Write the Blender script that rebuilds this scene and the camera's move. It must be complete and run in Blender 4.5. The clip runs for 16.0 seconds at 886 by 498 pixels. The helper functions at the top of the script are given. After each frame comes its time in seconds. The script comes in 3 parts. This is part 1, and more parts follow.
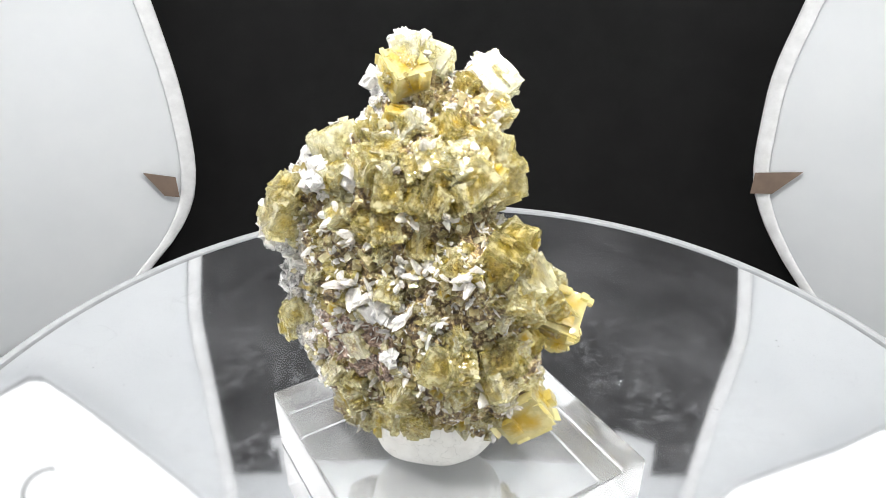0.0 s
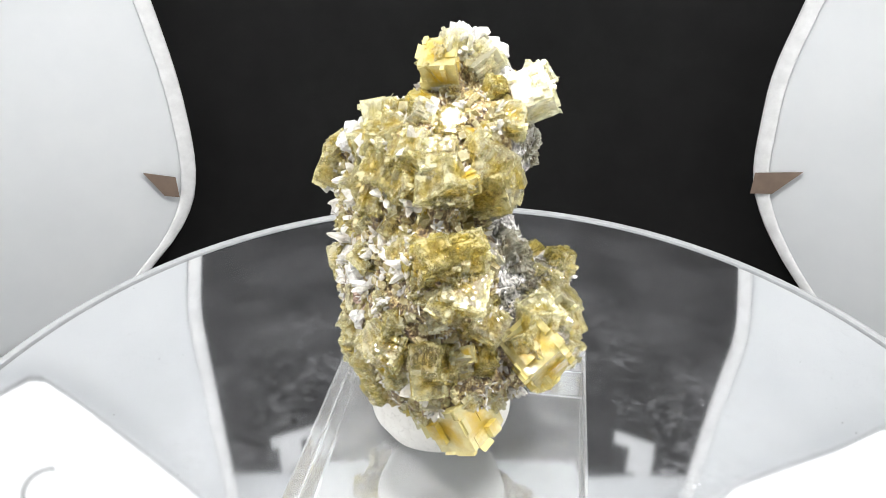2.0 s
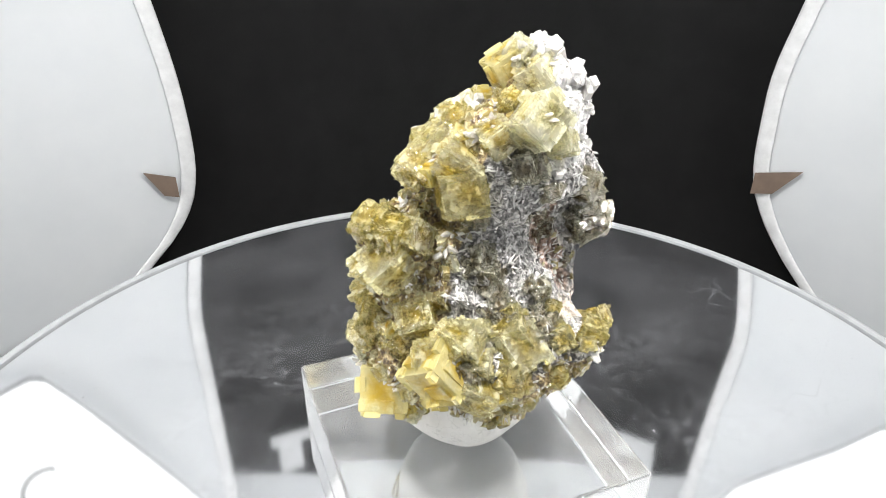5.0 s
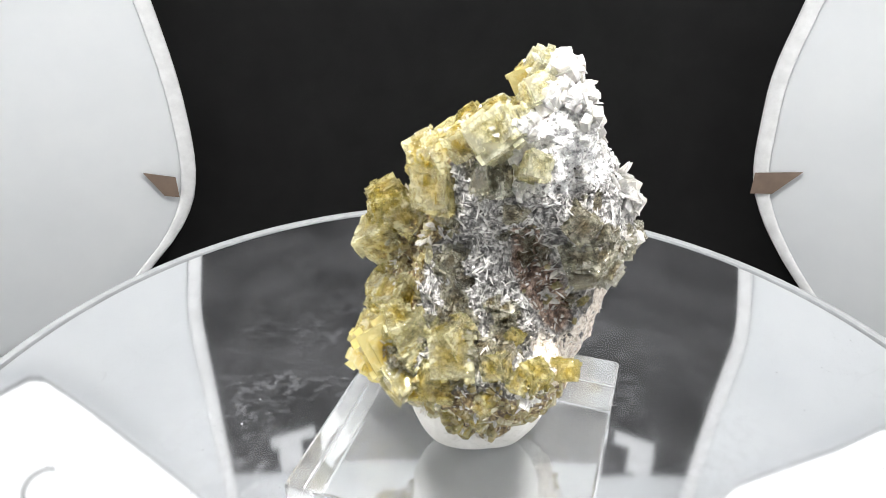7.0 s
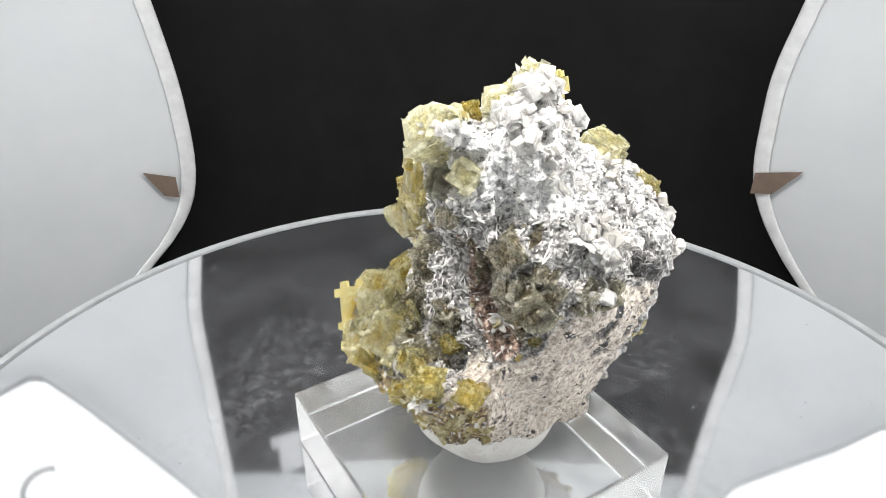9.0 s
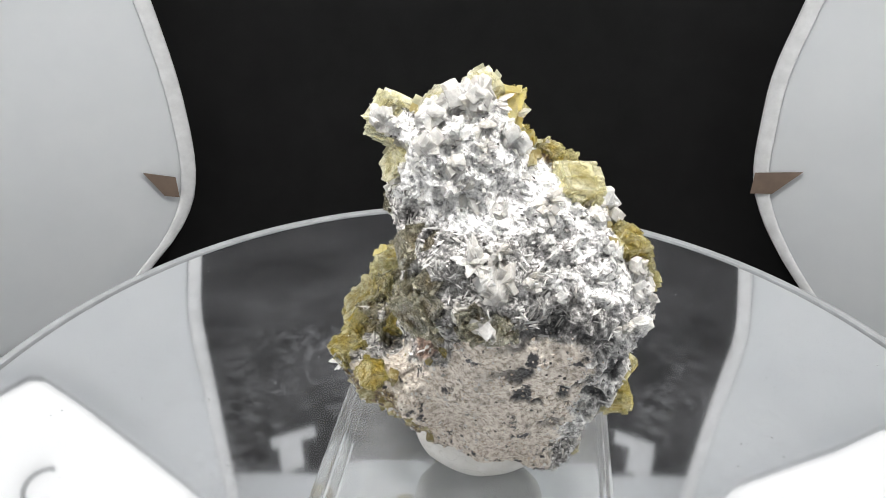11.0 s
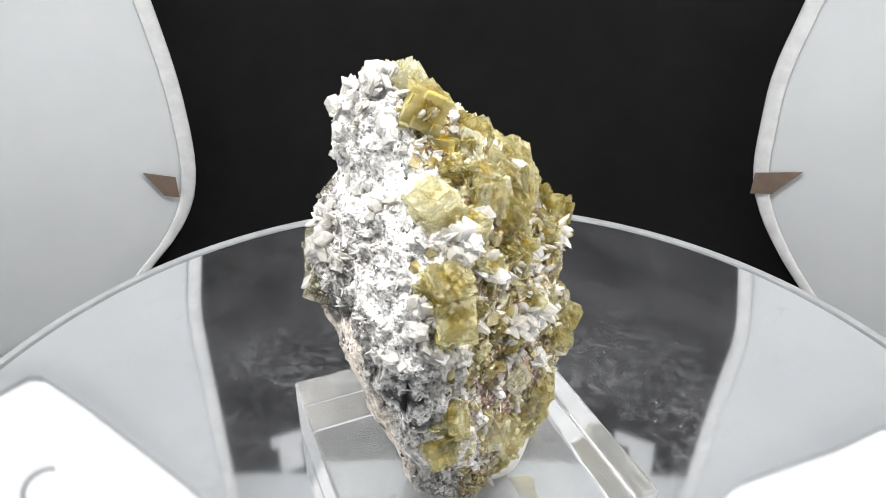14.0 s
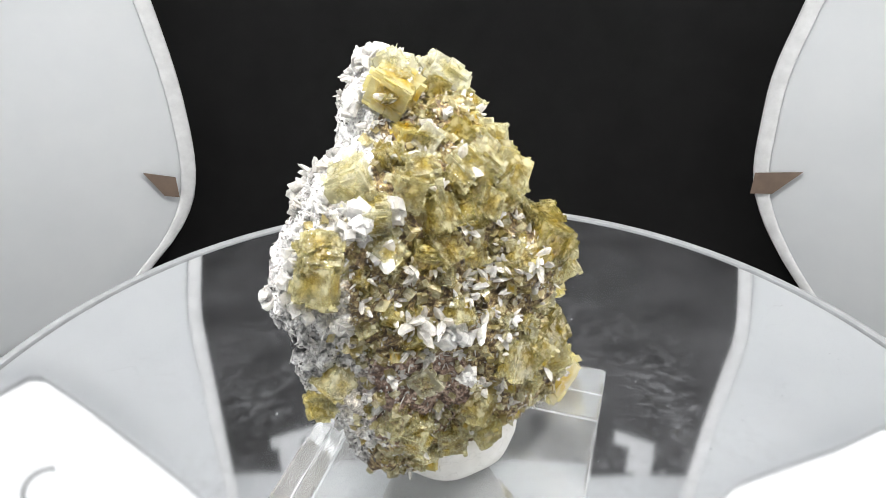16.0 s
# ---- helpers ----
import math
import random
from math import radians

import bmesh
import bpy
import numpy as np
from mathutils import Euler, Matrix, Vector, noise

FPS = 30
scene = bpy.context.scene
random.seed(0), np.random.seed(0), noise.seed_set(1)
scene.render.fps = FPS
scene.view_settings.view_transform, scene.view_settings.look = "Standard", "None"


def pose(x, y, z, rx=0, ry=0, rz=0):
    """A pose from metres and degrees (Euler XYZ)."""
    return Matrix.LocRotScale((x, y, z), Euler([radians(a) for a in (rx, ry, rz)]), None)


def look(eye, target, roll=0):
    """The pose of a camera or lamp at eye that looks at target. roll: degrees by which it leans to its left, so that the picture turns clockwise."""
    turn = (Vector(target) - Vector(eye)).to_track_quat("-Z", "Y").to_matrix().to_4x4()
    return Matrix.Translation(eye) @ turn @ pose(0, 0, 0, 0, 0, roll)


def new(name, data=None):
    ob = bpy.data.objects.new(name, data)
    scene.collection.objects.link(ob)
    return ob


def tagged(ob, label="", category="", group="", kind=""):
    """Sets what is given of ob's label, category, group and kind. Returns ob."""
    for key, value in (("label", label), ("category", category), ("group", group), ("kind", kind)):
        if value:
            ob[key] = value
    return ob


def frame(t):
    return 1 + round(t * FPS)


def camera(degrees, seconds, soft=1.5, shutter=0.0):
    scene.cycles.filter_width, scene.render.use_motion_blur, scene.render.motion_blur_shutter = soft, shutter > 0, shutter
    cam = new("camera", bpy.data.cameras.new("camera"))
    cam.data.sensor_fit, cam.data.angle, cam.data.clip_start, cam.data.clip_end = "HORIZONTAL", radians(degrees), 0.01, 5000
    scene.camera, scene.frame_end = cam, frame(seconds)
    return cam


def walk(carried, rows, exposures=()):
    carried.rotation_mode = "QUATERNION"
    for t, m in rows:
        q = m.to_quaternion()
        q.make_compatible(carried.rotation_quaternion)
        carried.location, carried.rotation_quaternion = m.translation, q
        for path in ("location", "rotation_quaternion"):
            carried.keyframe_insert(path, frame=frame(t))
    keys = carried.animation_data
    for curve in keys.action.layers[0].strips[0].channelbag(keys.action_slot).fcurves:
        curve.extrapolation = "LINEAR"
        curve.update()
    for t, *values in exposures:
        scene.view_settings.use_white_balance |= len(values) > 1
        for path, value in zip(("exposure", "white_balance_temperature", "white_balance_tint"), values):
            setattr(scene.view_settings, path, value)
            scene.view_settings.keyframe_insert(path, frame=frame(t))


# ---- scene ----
# ---- camera: it stands still, a hand's width from the turntable ----
EYE = (0.0, -0.09, 0.099)
AIM = (EYE[0] - 0.02476, EYE[1] + 0.8597, EYE[2] - 0.5103)
cam = camera(62.6, 16.0, soft=0.85)
walk(cam, [(0, look(EYE, AIM)), (16, look(EYE, AIM))], exposures=[(0, -0.1), (4, -0.1), (7, -0.14), (9, -0.38), (11.4, -0.66), (12.4, -0.64), (13, -0.5), (14.5, -0.4), (16, -0.34)])

# ---- light: luminous ceiling sheet and two side lamps of the little photo tent, plus added fill panels ----
world = bpy.data.worlds.new("world")
world.use_nodes = True
world.node_tree.nodes["Background"].inputs[0].default_value = (0.9, 0.95, 1.0, 1)
world.node_tree.nodes["Background"].inputs[1].default_value = 0.02
scene.world = world
CEILING_GLOW = 0.58
LAMP_GLOW = 0.85
FILL_GLOW = 3.0
TOP_LAMP = 0.185


def top_lamp(x, y, z, watts, size):
    lamp = bpy.data.lights.new("led_lamp", "AREA")
    lamp.shape, lamp.size, lamp.energy, lamp.color = "DISK", size, watts, (1.0, 0.985, 0.96)
    lamp.spread = radians(80)
    ob = new("led_lamp", lamp)
    ob.matrix_world = look((x, y, z), (0, 0, 0.04))
    return ob


top_lamp(-0.07, -0.03, 0.235, TOP_LAMP, 0.03)
top_lamp(0.07, -0.03, 0.235, TOP_LAMP, 0.03)


# ---- materials ----
def material(name):
    m = bpy.data.materials.new(name)
    m.use_nodes = True
    nt = m.node_tree
    return m, nt, nt.nodes["Principled BSDF"]


def node(nt, kind, **values):
    n = nt.nodes.new(kind)
    for key, value in values.items():
        n.inputs[key.replace("_", " ")].default_value = value
    return n


def ramp(nt, fac, stops):
    n = nt.nodes.new("ShaderNodeValToRGB")
    e = n.color_ramp.elements
    while len(e) < len(stops):
        e.new(0.5)
    for el, (at, c) in zip(e, stops):
        el.position, el.color = at, (*c, 1) if len(c) == 3 else c
    nt.links.new(fac, n.inputs[0])
    return n.outputs[0]


def grey(v):
    return (v, v, v)


def mix(nt, fac, a, b, mode="MIX"):
    n = nt.nodes.new("ShaderNodeMix")
    n.data_type, n.blend_type = "RGBA", mode
    for sock, v in ((n.inputs[0], fac), (n.inputs[6], a), (n.inputs[7], b)):
        if isinstance(v, (int, float)):
            sock.default_value = v
        elif isinstance(v, tuple):
            sock.default_value = (*v, 1)
        else:
            nt.links.new(v, sock)
    return n.outputs[2]


def maths(nt, op, a, b=0.0):
    n = nt.nodes.new("ShaderNodeMath")
    n.operation, n.use_clamp = op, True
    for sock, v in zip(n.inputs, (a, b)):
        if isinstance(v, (int, float)):
            sock.default_value = v
        else:
            nt.links.new(v, sock)
    return n.outputs[0]


def coords(nt):
    return nt.nodes.new("ShaderNodeTexCoord").outputs["Object"]


def noise_tex(nt, co, scale, detail=4.0, rough=0.6):
    n = node(nt, "ShaderNodeTexNoise", Scale=scale, Detail=detail, Roughness=rough)
    nt.links.new(co, n.inputs["Vector"])
    return n.outputs["Fac"]


def bump(nt, bsdf, height, strength, distance):
    b = node(nt, "ShaderNodeBump", Strength=strength, Distance=distance)
    nt.links.new(height, b.inputs["Height"])
    nt.links.new(b.outputs[0], bsdf.inputs["Normal"])


def mat_white_sheet():
    m, nt, p = material("white_sheet")
    co = coords(nt)
    nt.links.new(ramp(nt, noise_tex(nt, co, 35), [(0.3, (0.70, 0.725, 0.745)), (0.7, (0.745, 0.765, 0.78))]), p.inputs["Base Color"])
    p.inputs["Roughness"].default_value = 0.45
    bump(nt, p, noise_tex(nt, co, 900), 0.08, 0.0002)
    return m


def mat_glow(name, colour, strength):
    m, nt, p = material(name)
    p.inputs["Base Color"].default_value = (0.85, 0.85, 0.85, 1)
    p.inputs["Emission Color"].default_value = (*colour, 1)
    p.inputs["Emission Strength"].default_value = strength
    p.inputs["Roughness"].default_value = 0.6
    return m


def mat_black_cloth():
    m, nt, p = material("black_cloth")
    co = coords(nt)
    nt.links.new(ramp(nt, noise_tex(nt, co, 60), [(0.3, grey(0.007)), (0.7, grey(0.011))]), p.inputs["Base Color"])
    p.inputs["Roughness"].default_value = 0.8
    p.inputs["Specular IOR Level"].default_value = 0.25
    bump(nt, p, noise_tex(nt, co, 2500), 0.3, 0.0002)
    return m


def mat_mirror():
    m, nt, p = material("dusty_mirror")
    co = coords(nt)
    p.inputs["Base Color"].default_value = (0.86, 0.87, 0.88, 1)
    p.inputs["Metallic"].default_value = 1.0
    p.inputs["Roughness"].default_value = 0.055
    dust = node(nt, "ShaderNodeBsdfDiffuse", Color=(0.55, 0.56, 0.6, 1))
    # film of dust, cloudy smears, fine specks and hairline scratches
    film = ramp(nt, noise_tex(nt, co, 45, 6), [(0.35, grey(0.02)), (0.75, grey(0.075))])
    reach = nt.nodes.new("ShaderNodeVectorMath")
    reach.operation = "LENGTH"
    nt.links.new(co, reach.inputs[0])
    handled = ramp(nt, reach.outputs["Value"], [(0.036, grey(1)), (0.065, grey(0.2))])
    cloud = ramp(nt, noise_tex(nt, co, 62, 3), [(0.42, grey(0.1)), (0.62, grey(1))])
    smear = ramp(nt, noise_tex(nt, co, 430, 10, 0.8), [(0.46, grey(0)), (0.70, grey(0.27))])
    smear = maths(nt, "MULTIPLY", maths(nt, "MULTIPLY", smear, cloud), handled)
    vo = node(nt, "ShaderNodeTexVoronoi", Scale=420.0)
    nt.links.new(co, vo.inputs["Vector"])
    specks = ramp(nt, vo.outputs["Distance"], [(0.04, grey(0.5)), (0.12, grey(0))])
    gate = ramp(nt, noise_tex(nt, co, 70), [(0.5, grey(0)), (0.62, grey(1))])
    specks = maths(nt, "MULTIPLY", specks, gate)
    line = noise_tex(nt, co, 75, 0.6)
    hair = ramp(nt, line, [(0.490, grey(0)), (0.4945, grey(0.14)), (0.499, grey(0))])
    hair = maths(nt, "MULTIPLY", hair, ramp(nt, noise_tex(nt, co, 38), [(0.54, grey(0)), (0.62, grey(1))]))
    total = maths(nt, "ADD", maths(nt, "ADD", film, smear), maths(nt, "ADD", specks, hair))
    mixer = nt.nodes.new("ShaderNodeMixShader")
    nt.links.new(total, mixer.inputs[0])
    nt.links.new(p.outputs[0], mixer.inputs[1])
    nt.links.new(dust.outputs[0], mixer.inputs[2])
    nt.links.new(mixer.outputs[0], nt.nodes["Material Output"].inputs[0])
    return m


def mat_acrylic():
    m, nt, p = material("clear_acrylic")
    co = coords(nt)
    p.inputs["Base Color"].default_value = (0.98, 0.99, 0.99, 1)
    p.inputs["Transmission Weight"].default_value = 1.0
    p.inputs["IOR"].default_value = 1.49
    p.inputs["Roughness"].default_value = 0.015
    # handled faces carry a thin haze
    haze = node(nt, "ShaderNodeBsdfDiffuse", Color=(0.8, 0.81, 0.82, 1))
    film = ramp(nt, noise_tex(nt, co, 120, 8, 0.7), [(0.35, grey(0.06)), (0.7, grey(0.2))])
    mixer = nt.nodes.new("ShaderNodeMixShader")
    nt.links.new(film, mixer.inputs[0])
    nt.links.new(p.outputs[0], mixer.inputs[1])
    nt.links.new(haze.outputs[0], mixer.inputs[2])
    nt.links.new(mixer.outputs[0], nt.nodes["Material Output"].inputs[0])
    return m


def mat_plain(name, colour, rough=0.5, metal=0.0):
    m, nt, p = material(name)
    co = coords(nt)
    lo, hi = tuple(c * 0.88 for c in colour), tuple(min(1, c * 1.08) for c in colour)
    nt.links.new(ramp(nt, noise_tex(nt, co, 220), [(0.3, lo), (0.7, hi)]), p.inputs["Base Color"])
    p.inputs["Roughness"].default_value = rough
    p.inputs["Metallic"].default_value = metal
    return m


def mat_putty():
    m, nt, p = material("white_putty")
    co = coords(nt)
    c = ramp(nt, noise_tex(nt, co, 300), [(0.3, (0.54, 0.53, 0.505)), (0.7, (0.64, 0.635, 0.61))])
    crack = ramp(nt, noise_tex(nt, co, 420, 2), [(0.485, grey(1)), (0.5, grey(0.45)), (0.515, grey(1))])
    nt.links.new(mix(nt, 0.35, c, crack, "MULTIPLY"), p.inputs["Base Color"])
    p.inputs["Roughness"].default_value = 0.5
    p.inputs["Subsurface Weight"].default_value = 0.25
    p.inputs["Subsurface Radius"].default_value = (0.002, 0.002, 0.0018)
    p.inputs["Subsurface Scale"].default_value = 1.0
    bump(nt, p, noise_tex(nt, co, 700), 0.3, 0.0004)
    return m


def random_tone(nt):
    """A value for each crystal, between 0 and 1."""
    a = nt.nodes.new("ShaderNodeObjectInfo").outputs["Random"]
    g = nt.nodes.new("ShaderNodeNewGeometry").outputs["Random Per Island"]
    n = nt.nodes.new("ShaderNodeMath")
    n.operation = "ADD"
    nt.links.new(a, n.inputs[0])
    nt.links.new(g, n.inputs[1])
    f = nt.nodes.new("ShaderNodeMath")
    f.operation = "FRACT"
    nt.links.new(n.outputs[0], f.inputs[0])
    return f.outputs[0]


def glow_through(nt, p, colour, share):
    """Lets light that falls on the far faces of a crystal shine through it."""
    tr = nt.nodes.new("ShaderNodeBsdfTranslucent")
    nt.links.new(colour, tr.inputs["Color"])
    mixer = nt.nodes.new("ShaderNodeMixShader")
    mixer.inputs[0].default_value = share
    nt.links.new(p.outputs[0], mixer.inputs[1])
    nt.links.new(tr.outputs[0], mixer.inputs[2])
    nt.links.new(mixer.outputs[0], nt.nodes["Material Output"].inputs[0])


def phantom(nt, co):
    """How far a cube's face is from its own middle, 0 to 0.5: the growth zones of a crystal."""
    a = nt.nodes.new("ShaderNodeVectorMath")
    a.operation = "ABSOLUTE"
    nt.links.new(co, a.inputs[0])
    xyz = nt.nodes.new("ShaderNodeSeparateXYZ")
    nt.links.new(a.outputs[0], xyz.inputs[0])
    x, y, z = xyz.outputs
    low = maths(nt, "MINIMUM", x, y)
    high = maths(nt, "MAXIMUM", x, y)
    return maths(nt, "MAXIMUM", low, maths(nt, "MINIMUM", high, z))


def mat_fluorite(name, dark, light, core, clear, cloud=0.6, zoned=True):
    m, nt, p = material(name)
    co = coords(nt)
    rnd = random_tone(nt)
    tone = mix(nt, rnd, dark, light)
    patch = noise_tex(nt, co, 2.2, 5)
    if zoned:
        zone = maths(nt, "ADD", phantom(nt, co), maths(nt, "MULTIPLY", patch, 0.7))
        depth = ramp(nt, zone, [(0.42, grey(0.95)), (0.58, grey(0.6)), (0.74, grey(0.0))])
    else:
        depth = ramp(nt, noise_tex(nt, co, 420, 4), [(0.45, grey(0)), (0.65, grey(0.8))])
    inner = mix(nt, depth, tone, core)
    veil = ramp(nt, noise_tex(nt, co, 3.2 if zoned else 900, 10, 0.8), [(0.50, grey(0)), (0.60, grey(cloud)), (0.68, grey(0.1))])
    colour = mix(nt, veil, inner, (0.88, 0.86, 0.74))
    nt.links.new(colour, p.inputs["Base Color"])
    nt.links.new(ramp(nt, veil, [(0.0, grey(clear)), (0.7, grey(0.2))]), p.inputs["Transmission Weight"])
    nt.links.new(ramp(nt, patch, [(0.35, grey(0.01)), (0.75, grey(0.09))]), p.inputs["Roughness"])
    p.inputs["IOR"].default_value = 1.45
    # square growth hillocks over a fine etched grain
    hill = node(nt, "ShaderNodeTexVoronoi", Scale=5.0 if zoned else 1500.0)
    hill.distance = "CHEBYCHEV"
    nt.links.new(co, hill.inputs["Vector"])
    bump(nt, p, mix(nt, 0.45, hill.outputs["Distance"], noise_tex(nt, co, 4.0 if zoned else 1200, 9, 0.7)), 0.4 if zoned else 0.15, 0.0005)
    p.inputs["Coat Weight"].default_value = 0.35
    p.inputs["Coat Roughness"].default_value = 0.015
    glow_through(nt, p, colour, 0.2)
    return m


def mat_calcite(name, clear, shade=1.0):
    m, nt, p = material(name)
    co = coords(nt)
    rnd = random_tone(nt)
    tone = ramp(nt, rnd, [(0.0, (0.70, 0.68, 0.64)), (0.5, (0.82, 0.81, 0.79)), (1.0, (0.91, 0.905, 0.89))])
    tone = mix(nt, 1.0, tone, grey(shade), "MULTIPLY")
    tone = mix(nt, ramp(nt, noise_tex(nt, co, 3.0), [(0.5, grey(0)), (0.7, grey(0.4))]), tone, (0.74, 0.68, 0.56))
    nt.links.new(tone, p.inputs["Base Color"])
    glow_through(nt, p, tone, 0.22)
    nt.links.new(ramp(nt, noise_tex(nt, co, 2.5, 8, 0.75), [(0.45, grey(clear)), (0.62, grey(clear * 0.45))]), p.inputs["Transmission Weight"])
    p.inputs["IOR"].default_value = 1.55
    p.inputs["Roughness"].default_value = 0.09
    p.inputs["Subsurface Weight"].default_value = 0.12
    p.inputs["Subsurface Radius"].default_value = (0.0012, 0.0011, 0.001)
    p.inputs["Subsurface Scale"].default_value = 1.0
    bump(nt, p, noise_tex(nt, co, 7.0, 5), 0.4, 0.0003)
    return m


def mat_druse(name, stops):
    m, nt, p = material(name)
    tone = ramp(nt, random_tone(nt), stops)
    nt.links.new(tone, p.inputs["Base Color"])
    p.inputs["Roughness"].default_value = 0.2
    return m


def mat_rock():
    m, nt, p = material("drusy_matrix")
    co = coords(nt)

    def attr(name):
        n = nt.nodes.new("ShaderNodeAttribute")
        n.attribute_name = name
        return n.outputs["Fac"]

    fine = noise_tex(nt, co, 1300, 8, 0.75)
    mid = noise_tex(nt, co, 330, 6, 0.65)
    grey_c = ramp(nt, fine, [(0.38, (0.022, 0.021, 0.022)), (0.48, (0.14, 0.135, 0.13)), (0.56, (0.36, 0.35, 0.34)), (0.68, (0.76, 0.75, 0.73))])
    amber = ramp(nt, fine, [(0.38, (0.03, 0.018, 0.012)), (0.48, (0.11, 0.07, 0.03)), (0.56, (0.30, 0.23, 0.10)), (0.67, (0.80, 0.76, 0.58))])
    sugar = ramp(nt, fine, [(0.38, (0.12, 0.12, 0.12)), (0.48, (0.52, 0.515, 0.51)), (0.60, (0.87, 0.86, 0.84))])
    beige = ramp(nt, fine, [(0.38, (0.22, 0.185, 0.15)), (0.50, (0.55, 0.49, 0.425)), (0.64, (0.77, 0.72, 0.65))])
    # dark spots break the beige rind
    dark_spots = ramp(nt, mid, [(0.385, grey(1)), (0.43, grey(0))])
    beige = mix(nt, dark_spots, beige, (0.03, 0.03, 0.034))

    def soft(name):
        a = maths(nt, "ADD", attr(name), maths(nt, "SUBTRACT", maths(nt, "MULTIPLY", mid, 0.9), 0.45))
        return ramp(nt, a, [(0.42, grey(0)), (0.58, grey(1))])

    c = mix(nt, soft("beige"), grey_c, beige)
    c = mix(nt, soft("amber"), c, amber)
    # dark brown in the pocket and over a band lower down
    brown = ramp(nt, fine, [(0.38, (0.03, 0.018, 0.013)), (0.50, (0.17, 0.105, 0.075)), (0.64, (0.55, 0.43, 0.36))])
    c = mix(nt, soft("brown_zone"), c, brown)
    c = mix(nt, soft("sugar"), c, sugar)
    c = mix(nt, attr("dark_patch"), c, ramp(nt, fine, [(0.4, (0.015, 0.015, 0.017)), (0.65, (0.10, 0.10, 0.105))]))
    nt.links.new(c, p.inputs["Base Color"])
    nt.links.new(ramp(nt, fine, [(0.4, grey(0.55)), (0.65, grey(0.22))]), p.inputs["Roughness"])
    vo = node(nt, "ShaderNodeTexVoronoi", Scale=1400.0)
    nt.links.new(co, vo.inputs["Vector"])
    bump(nt, p, mix(nt, 0.5, vo.outputs["Distance"], fine), 0.9, 0.0006)
    return m


WHITE = mat_white_sheet()
CLOTH = mat_black_cloth()
MIRROR = mat_mirror()
ACRYLIC = mat_acrylic()
PUTTY = mat_putty()
FLUORITE = mat_fluorite("yellow_fluorite", (0.56, 0.49, 0.17), (0.93, 0.90, 0.63), (0.76, 0.59, 0.10), 0.92, 0.3)
PALE = mat_fluorite("pale_fluorite", (0.84, 0.80, 0.52), (0.95, 0.94, 0.78), (0.86, 0.78, 0.38), 0.9, 0.3)
AMBER = mat_fluorite("amber_fluorite", (0.88, 0.77, 0.28), (0.95, 0.90, 0.55), (0.92, 0.65, 0.05), 0.8, 0.12)
SMOKY = mat_fluorite("smoky_fluorite", (0.46, 0.43, 0.32), (0.76, 0.75, 0.64), (0.36, 0.28, 0.14), 0.95, 0.35)
GRAINY = mat_fluorite("grainy_fluorite", (0.48, 0.41, 0.17), (0.90, 0.86, 0.60), (0.56, 0.43, 0.14), 0.75, 0.45, False)
DRUSE = mat_druse("grey_druse", [(0.0, (0.035, 0.032, 0.03)), (0.45, (0.22, 0.21, 0.20)), (0.8, (0.54, 0.53, 0.52)), (1.0, (0.72, 0.71, 0.69))])
RIND = mat_druse("beige_rind", [(0.0, (0.44, 0.37, 0.30)), (0.6, (0.64, 0.565, 0.48)), (1.0, (0.80, 0.74, 0.66))])
# pale colour that stands in for light caught along cube edges
EDGE_GLINT = mat_plain("edge_glint", (0.80, 0.77, 0.60), 0.3)
CALCITE = mat_calcite("clear_calcite", 0.72, 1.08)
MILKY = mat_calcite("milky_calcite", 0.62, 0.98)
SUGARY = mat_calcite("sugary_calcite", 0.3, 0.93)
ROCK = mat_rock()
CEILING = mat_glow("luminous_ceiling", (1.0, 0.99, 0.97), CEILING_GLOW)
FRONT_FILL = mat_glow("front_fill", (1.0, 0.99, 0.98), FILL_GLOW)
DIFFUSER = mat_glow("lamp_diffuser", (1.0, 0.99, 0.98), LAMP_GLOW)
PLASTIC = mat_plain("dark_plastic", (0.03, 0.03, 0.032), 0.4)
GREYPLASTIC = mat_plain("grey_plastic", (0.55, 0.56, 0.57), 0.5)
BEAD = mat_plain("white_bead", (0.77, 0.775, 0.78), 0.4)
RIM = mat_plain("rim_plastic", (0.30, 0.31, 0.32), 0.35)
WIRE = mat_plain("grey_wire", (0.20, 0.21, 0.22), 0.5)
PAPER = mat_plain("white_paper", (0.72, 0.73, 0.74), 0.7)
BROWN = mat_plain("wedge_brown", (0.20, 0.145, 0.11), 0.7)


# ---- building helpers ----
def mesh_of(name, verts, faces, mat, smooth=False):
    me = bpy.data.meshes.new(name)
    me.from_pydata([tuple(v) for v in verts], [], faces)
    me.materials.append(mat)
    if smooth:
        me.polygons.foreach_set("use_smooth", [True] * len(me.polygons))
    me.update()
    return me


def mesh_from(name, bm, mat, smooth=False):
    me = bpy.data.meshes.new(name)
    bmesh.ops.recalc_face_normals(bm, faces=bm.faces)
    bm.to_mesh(me)
    bm.free()
    me.materials.append(mat)
    if smooth:
        me.polygons.foreach_set("use_smooth", [True] * len(me.polygons))
    return me


def part(name, me, parent, m=None, label=""):
    ob = new(name, me)
    ob.parent = parent
    if m is not None:
        ob.matrix_basis = m
    return tagged(ob, label)


